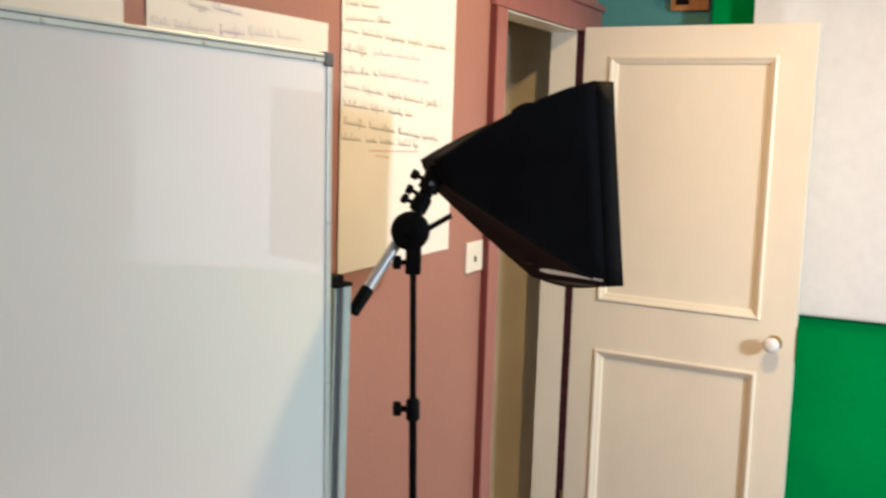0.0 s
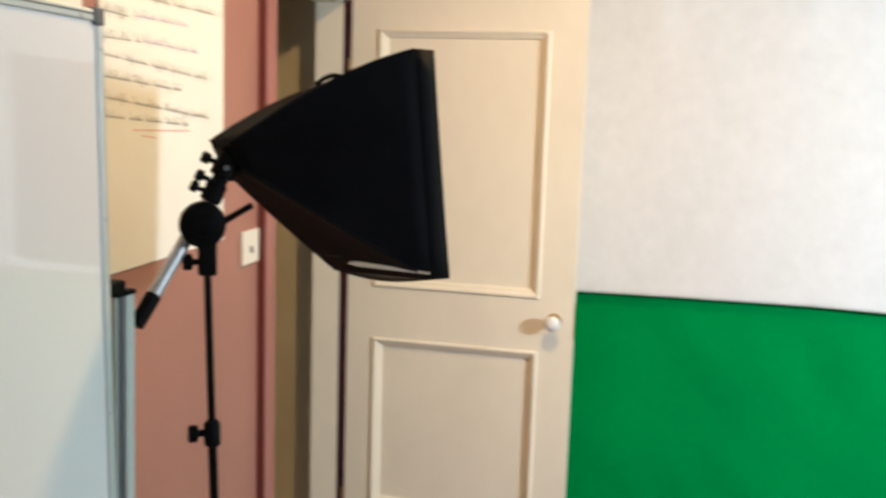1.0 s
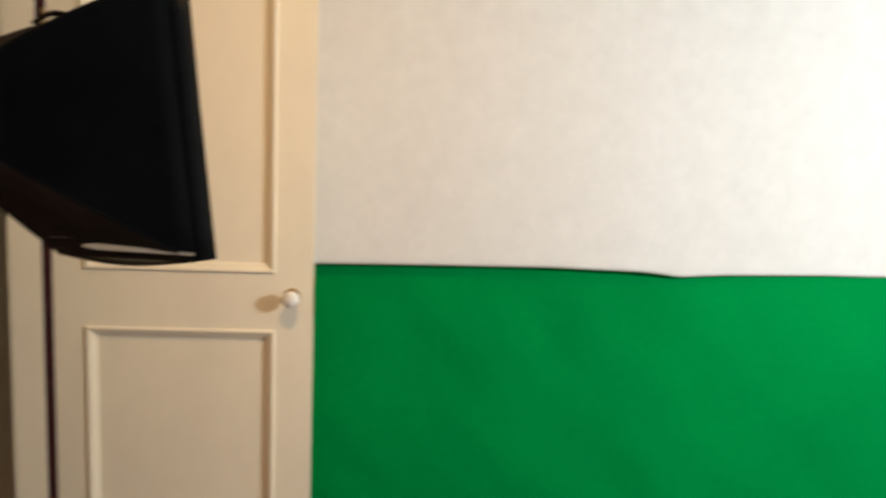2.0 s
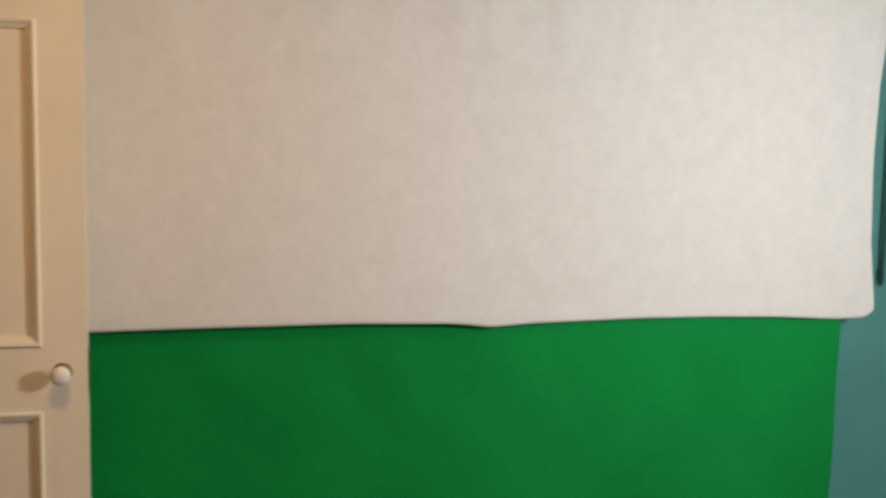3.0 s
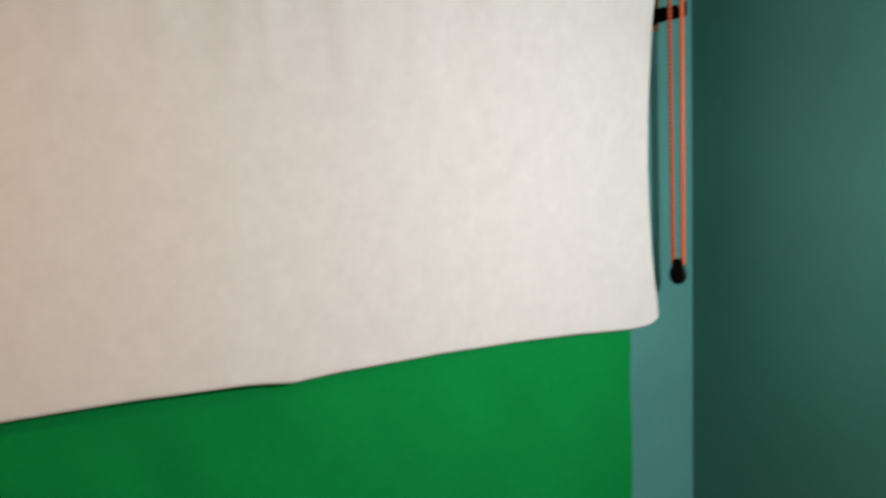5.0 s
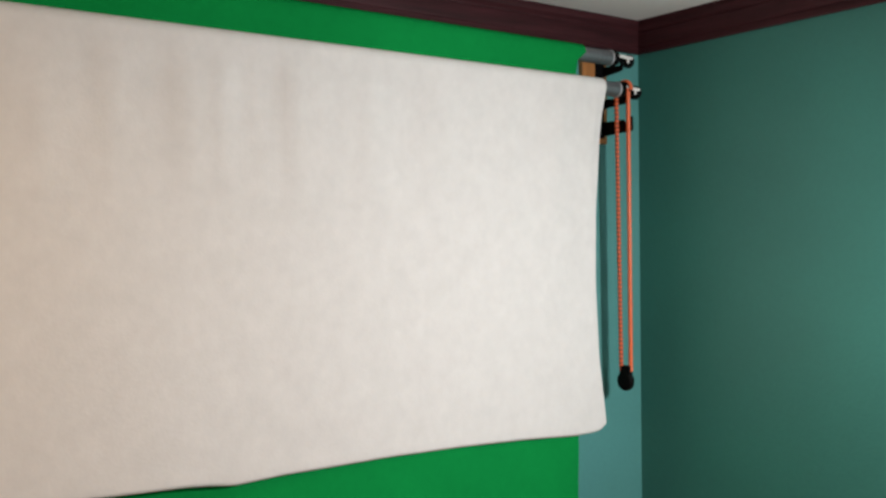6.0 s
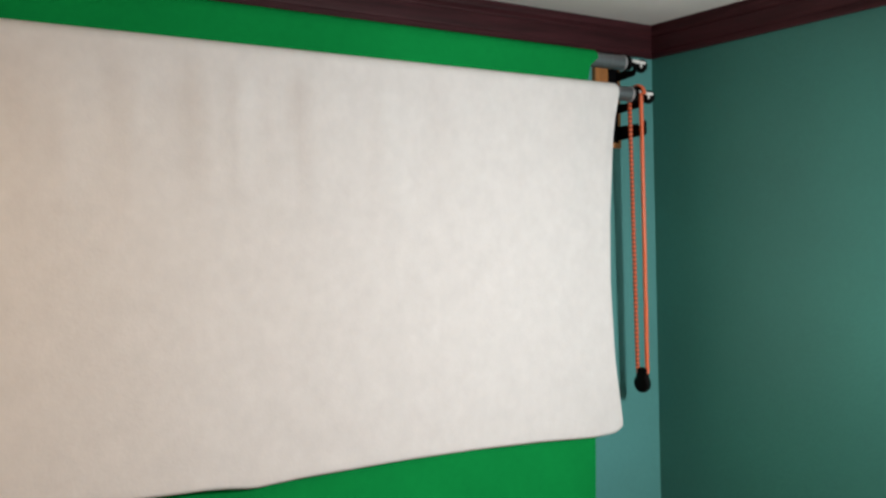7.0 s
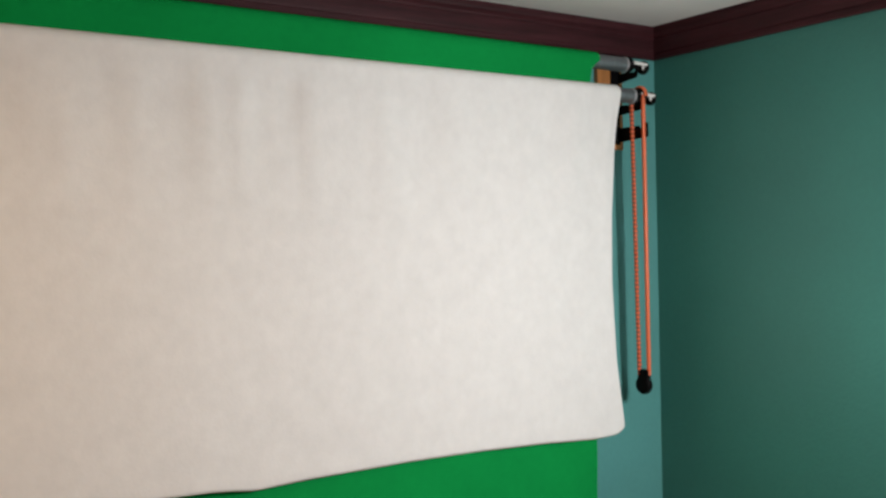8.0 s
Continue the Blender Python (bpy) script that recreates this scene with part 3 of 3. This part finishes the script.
for r0, r1 in zip(rows, rows[1:]):
    for i in range(n):
        bm.faces.new((r0[i], r0[i + 1], r1[i + 1], r1[i]))
part("diffuser", bm, M_INNER, soft, "white front diffuser", 60)
# white lining showing along the lower edge, placed to fit the camera's view
fa, fb = Vector((0.491, -1.860, 1.390)), Vector((0.670, -2.026, 1.408))
toward = Vector((0.43, -0.89, 0.14))
bm = bmesh.new()
n = 16
rows = []
for i in range(n + 1):
    w = i / n
    p = fa.lerp(fb, w) + toward * 0.010
    t = 0.0042 * (1 - 0.75 * w) * min(1.0, 0.25 + 6 * w) + 0.0008
    rows.append([bm.verts.new(p + Vector((0, 0, t))), bm.verts.new(p - Vector((0, 0, t)))])
for u, v in zip(rows, rows[1:]):
    bm.faces.new((u[0], v[0], v[1], u[1]))
part("lining_strip", bm, M_INNER, shell, "white lining showing at the lower seam", 60)
# a short pale streak on the lower face, modelled in place of a highlight
bm = bmesh.new()
rows = []
for i in range(9):
    w = 0.60 + 0.24 * i / 8
    p = rib(1, 0.78).lerp(rib(2, 0.78), w) - Vector((0, 0, 0.006))
    t = 0.0032 * math.sin(math.pi * (0.08 + 0.84 * i / 8))
    rows.append([bm.verts.new(p + AXIS * t), bm.verts.new(p - AXIS * t)])
for u, v in zip(rows, rows[1:]):
    bm.faces.new((u[0], v[0], v[1], u[1]))
part("highlight_streak", bm, M_FRAME, shell, "pale streak imitating a highlight on the lower face", 60)
# carrying loop on the top face
bm = bmesh.new()
pts = [rib(0, 0.60).lerp(rib(3, 0.60), 0.45) + AXIS * (0.055 * i / 8) + Vector((0, 0, 0.003 + 0.009 * math.sin(math.pi * i / 8) + 0.012 * i / 8)) for i in range(9)]
for a, b in zip(pts, pts[1:]):
    add_rod(bm, a, b, 0.004, n=8)
part("loop_strap", bm, M_BLACKCLOTH, shell, "black loop strap", 60)
# lamp holder between boom and shell
HA, HB = Vector((0.331, -2.094, 1.512)), Vector((0.360, -2.068, 1.590))
hd = (HB - HA).normalized()
holder = part("lamp_holder", lathe(HA, hd, [(0, 0.013), (0.002, 0.0165), (0.030, 0.0165), (0.033, 0.013), (0.042, 0.013), (0.044, 0.0195), (0.078, 0.0195), (0.082, 0.014)], 20), M_BLACK, soft, "", 35)
side = hd.cross(VIEW).normalized()
if side.dot(RT) > 0:
    side = -side
for d, l in ((0.012, 0.020), (0.031, 0.020), (0.060, 0.024)):
    part("knob", lathe(HA + hd * d + side * 0.014, side, [(0, 0.004), (l * 0.5, 0.004), (l * 0.5 + 0.001, 0.0085), (l, 0.0095), (l + 0.003, 0.007)], 12), M_BLACK, holder, "", 40)
part("badge", lathe(HA + hd * 0.060 - VIEW * 0.0185, -VIEW, [(0, 0.0045), (0.0015, 0.0045), (0.0018, 0.003)], 14), M_GREYCAP, holder, "small grey screw cap", 40)

# the second softbox, beside and behind the camera, gives the daylight on the backdrop
FRONT = SOFT_AIM - SOFT_AT
SPIN = Matrix.Rotation(math.atan2(FRONT.y, FRONT.x) - math.atan2(AXIS.y, AXIS.x), 4, "Z")
SHIFT = SOFT_AT - FRONT.normalized() * 0.075 - SPIN @ CEN
soft2 = copy_thing(soft, Matrix.Translation(SPIN @ soft.location + SHIFT) @ SPIN)
stand2 = copy_thing(stand, Matrix.Translation((SPIN @ stand.location + SHIFT).xy.to_3d()) @ SPIN @ Matrix.Diagonal((1, 1, 1 + SHIFT.z / BT.z, 1)))

# ---- backdrop rollers on the north wall ----
GY, GZ, GR = -0.105, 2.464, 0.035
WYC, WZ, WR = -0.142, 2.334, 0.036
TUBE_L, TUBE_R = 0.36, 3.688


def roller(name, label, y, z):
    t = thing(name, (1.9, y, z), label, "backdrop roller", "backdrop rollers")
    tube = part("tube", rod((TUBE_L, y, z), (TUBE_R, y, z), 0.029, n=24), M_TUBE, t, "grey aluminium tube", 40)
    for x, d in ((TUBE_R, 1), (TUBE_L, -1)):
        part("tube_rim", lathe((x - d * 0.004, y, z), (d, 0, 0), [(0, 0.0295), (0.002, 0.0315), (0.006, 0.0315), (0.007, 0.027)], 24), M_ALU, t, "", 40)
        part("plug", lathe((x + d * 0.003, y, z), (d, 0, 0), [(0, 0.027), (0.004, 0.026), (0.006, 0.032), (0.018, 0.033), (0.024, 0.027), (0.034, 0.026), (0.037, 0.014), (0.080, 0.012)], 24), M_BLACK, t, "black plastic end plug", 35)
        pin = part("pin", rod((x + d * 0.030, y - 0.024, z + 0.008), (x + d * 0.104, y - 0.022, z + 0.004), 0.0070, n=12), M_STEEL, t, "pale plastic pin", 40)
        part("tab", boxes(((x + d * 0.082 - 0.004, y - 0.027, z - 0.016), (x + d * 0.082 + 0.004, y - 0.020, z + 0.004)), bevel=0.0015), M_STEEL, pin)
        part("wing_knob", lathe((x + d * 0.086, y, z - 0.004), (d, 0, 0), [(0, 0.012), (0.004, 0.022), (0.014, 0.027), (0.026, 0.027), (0.034, 0.022), (0.038, 0.010)], 20), M_BLACK, t, "round black knob", 40)
    return t


roller("green_roller", "aluminium roller tube carrying the green backdrop", GY, GZ)
roller("white_roller", "aluminium roller tube carrying the white backdrop", WYC, WZ)

# green cloth: one wrap over its tube, then down behind the white cloth
GX0, GX1 = 0.452, 3.508
green_path = [(GY + GR * math.cos(a), GZ + GR * math.sin(a)) for a in [radians(d) for d in range(-60, 181, 15)]]
green_path += [(GY - GR + 0.004, 2.43), (GY - GR + 0.014, 2.39), (-0.098, 2.34), (-0.094, 2.28)]
green_path += [(-0.094 - 0.012 * min(1.0, i / 20), 2.28 - 2.255 * i / 60) for i in range(1, 61)]


def green_pt(x, i):
    y, z = green_path[int(i)]
    k = min(1.0, max(0.0, (2.2 - z) / 1.2))
    wob = 0.015 * k * (noise.noise((x * 1.6, z * 0.7, 3.1)) + 0.5 * noise.noise((x * 4.0, z * 1.4, 7.7)))
    wob += 0.017 * k * noise.noise((x * 5.0 + z * 4.0, (x - z) * 1.2, 5.0))
    # it bellies forward under the hem, more on the east side
    east = min(1.0, max(0.0, (x - 1.7) / 0.7))
    low = min(1.0, max(0.0, (1.75 - z) / 0.7))
    belly = (0.010 + 0.022 * east * east * (3 - 2 * east)) * low * low * (3 - 2 * low)
    y -= belly
    xe = x - 0.9 * belly * (x - GX0) / (GX1 - GX0) - 0.012 * min(1.0, max(0.0, (2.28 - z) / 0.75)) * (x - GX0) / (GX1 - GX0)
    xe -= 0.020 * min(1.0, max(0.0, (z - 2.25) / 0.1)) * (x - GX0) / (GX1 - GX0)
    if z > GZ - 0.03 and x > GX1 - 0.02:
        xe = x + 0.020 * min(1.0, (z - GZ + 0.03) / 0.03)
    return (xe, y - 0.6 * wob, z)


gx = steps(GX0, GX1, 90)
gob = solid("green_backdrop", grid_sheet(gx, range(len(green_path)), green_pt), M_GREEN, "bright green non-woven cloth backdrop hanging behind the white one", "backdrop cloth", "", 60)
ms = gob.modifiers.new("thickness", "SOLIDIFY")
ms.thickness, ms.offset, ms.use_rim = 0.0012, 0, False

# white cloth: over its tube, hanging in front to a curled hem
WX0, WX1 = 0.606, 3.598
HEM = [(0.60, 1.055), (0.83, 1.055), (1.20, 1.056), (1.60, 1.054), (1.92, 1.044), (1.99, 1.037), (2.06, 1.027), (2.075, 1.027), (2.22, 1.034), (2.60, 1.038),
       (2.90, 1.034), (3.20, 1.023), (3.43, 1.009), (3.52, 1.009), (3.60, 1.016)]
EDGE = [(1.0, 3.594), (1.06, 3.592), (1.12, 3.584), (1.30, 3.560), (1.60, 3.545), (1.86, 3.548), (2.10, 3.570), (2.30, 3.596), (2.40, 3.600)]
CURL = 0.014
NV = 50
white_rows = [("wrap", radians(d)) for d in range(-80, 181, 13)] + [("drop", i / NV) for i in range(1, NV + 1)] + [("curl", radians(d)) for d in range(15, 76, 12)]


def white_pt(u, i):
    kind, s = white_rows[int(i)]
    x = WX0 + (WX1 - WX0) * u
    hem = table(x, HEM)
    if kind == "wrap":
        y, z = WYC + WR * math.cos(s), WZ + WR * math.sin(s)
    elif kind == "drop":
        z = WZ + (hem + CURL - WZ) * s
        y = WYC - WR
    else:
        z = hem + CURL - CURL * math.sin(s)
        y = WYC - WR + CURL * (1 - math.cos(s))
    k = 0.0 if kind == "wrap" else min(1.0, (WZ - z) / 0.6)
    wob = 0.006 * k * (noise.noise((x * 1.3, z * 0.8, 1.3)) + 0.5 * noise.noise((x * 3.7, z * 1.2, 9.2)))
    pleat = 0.0 if kind == "wrap" else 0.021 * (1 - k) * min(1.0, (WZ - z) / 0.10) * (noise.noise((x * 7.0, z * 1.0, 4.4)) + 0.5 * noise.noise((x * 17.0, z * 1.3, 2.2)))
    pleat += 0.0 if kind == "wrap" else 0.012 * min(1.0, max(0.0, (WZ - 0.01 - z) / 0.16))
    # the side edge draws in at mid height
    xe = table(z, EDGE)
    x += (xe - WX1) * max(0.0, (u - 0.75) / 0.25) ** 2
    # rounded lower corner
    if u > 0.985 and kind != "wrap":
        c = (u - 0.985) / 0.015
        z += 0.016 * c * c * (1.0 if kind == "curl" else s ** 30)
    return (x, y + wob + pleat, z)


wu = [1 - (1 - i / 110) ** 1.0 for i in range(106)] + steps(0.9636, 1.0, 14)[1:]
wob_ = solid("white_backdrop", grid_sheet(wu, range(len(white_rows)), white_pt), M_WHITE, "white non-woven cloth backdrop half unrolled with a curled hem", "backdrop cloth", "", 60)
ms = wob_.modifiers.new("thickness", "SOLIDIFY")
ms.thickness, ms.offset, ms.use_rim = 0.0012, 0, False

# brackets: a pine block with three black hooks, at both ends
for sx, bx in ((1, 3.690), (-1, 0.352)):
    br = thing("backdrop_bracket", (bx, 0.0, 2.13), "black metal roller bracket screwed to an orange pine block", "bracket", "roller brackets")
    z0 = 2.135 if sx > 0 else 2.106
    part("pine_block", boxes(((bx - 0.068, -0.022, z0), (bx + 0.068, -0.001, 2.515)), bevel=0.002), M_PINE, br, "orange pine block")
    hx = bx + sx * 0.045
    part("back_plate", boxes(((hx - sx * 0.020 - 0.025, -0.0255, z0 + 0.02), (hx - sx * 0.020 + 0.025, -0.0225, 2.50)), bevel=0.001), M_BLACKMETAL, br)
    for ay, az in ((GY, GZ), (WYC, WZ), (-0.166, 2.194)):
        bm = bmesh.new()
        # a plate arm with an upturned hook at its tip
        prof = [(-0.024, -0.030), (ay - 0.010, -0.022), (ay - 0.016, -0.016), (ay - 0.016, 0.034), (ay - 0.004, 0.034), (ay - 0.004, 0.002), (ay + 0.006, -0.006), (ay + 0.032, 0.026), (-0.024, 0.026)]
        if az > 2.25:
            prof = [(-0.024, -0.060), (ay - 0.014, -0.050), (ay - 0.026, -0.042), (ay - 0.026, -0.014), (ay - 0.018, -0.014), (ay - 0.014, -0.028), (-0.024, -0.022)]
        lo = [bm.verts.new((hx - 0.004, p, az + q)) for p, q in prof]
        hi = [bm.verts.new((hx + 0.004, p, az + q)) for p, q in prof]
        bm.faces.new(lo)
        bm.faces.new(hi[::-1])
        for i in range(len(prof)):
            j = (i + 1) % len(prof)
            bm.faces.new((lo[i], lo[j], hi[j], hi[i]))
        part("hook_arm", bm, M_BLACKMETAL, br)

# bead chain over the white roller's end, with its weight
CX = 3.733
chain = thing("bead_chain", (CX, WYC, 1.16), "orange plastic bead chain loop with a round black weight", "pull chain")
part("sprocket", lathe((CX - 0.012, WYC, WZ), (1, 0, 0), [(0, 0.030), (0.004, 0.036), (0.009, 0.033), (0.015, 0.033), (0.020, 0.036), (0.024, 0.030)], 24), M_BLACK, chain, "black sprocket", 35)
bead_me = finish(lathe((0, 0, -0.0055), (0, 0, 1), [(0, 0.0045), (0.002, 0.0084), (0.0055, 0.0094), (0.009, 0.0084), (0.011, 0.0045)], 8), "bead", M_ORANGE, 60)


def bead(p):
    ob = new("bead", bead_me)
    ob.parent = chain
    ob.matrix_parent_inverse = Matrix.Translation(-Vector(chain.location))
    ob.location = p


ZB = 1.232
for y0, pitch, lean, dx, end in ((-0.168, 0.0118, 0.009, -0.007, 0.005), (-0.118, 0.0172, 0.000, -0.021, -0.006)):
    n = int((WZ - ZB) / pitch)
    for i in range(n):
        z = WZ - i * pitch
        k = (WZ - z) / (WZ - ZB)
        bead((CX + dx * (1 - k) + end * k, y0 + lean * k, z))
    # back cord coloured darker to imitate the shaded gaps between its beads
    part("cord", rod((CX + dx, y0, WZ), (CX + end, y0 + lean, ZB - 0.005), 0.0072 if pitch > 0.012 else 0.0080, n=8), M_ORANGE_GAP if pitch > 0.012 else M_ORANGE, chain, "orange cord")
for d in range(15, 180, 16):
    bead((CX, WYC + 0.035 * math.cos(radians(d)), WZ + 0.037 * math.sin(radians(d))))
weight = part("weight", lathe((CX - 0.016, -0.136, 1.188), (1, 0, 0), [(0, 0.024), (0.004, 0.035), (0.010, 0.038), (0.022, 0.038), (0.028, 0.035), (0.032, 0.024)], 28), M_BLACK, chain, "round black weight", 35)
part("weight_neck", boxes(((CX - 0.012, -0.164, 1.214), (CX + 0.012, -0.112, 1.250)), bevel=0.004), M_BLACK, weight)

# flush ceiling light that warms the room
cl = thing("ceiling_lamp", (BULB_X, BULB_Y, H), "flush brass ceiling light with a frosted warm disc", "ceiling lamp")
part("fitting", lathe((BULB_X, BULB_Y, H - 0.001), (0, 0, -1), [(0, 0.10), (0.020, 0.10), (0.045, 0.085), (0.058, 0.080)], 28), M_BRASS, cl, "", 40)
part("disc", lathe((BULB_X, BULB_Y, H - 0.060), (0, 0, -1), [(0, 0.078), (0.004, 0.076), (0.007, 0.060)], 28), M_PORCELAIN, cl, "frosted white disc", 40)
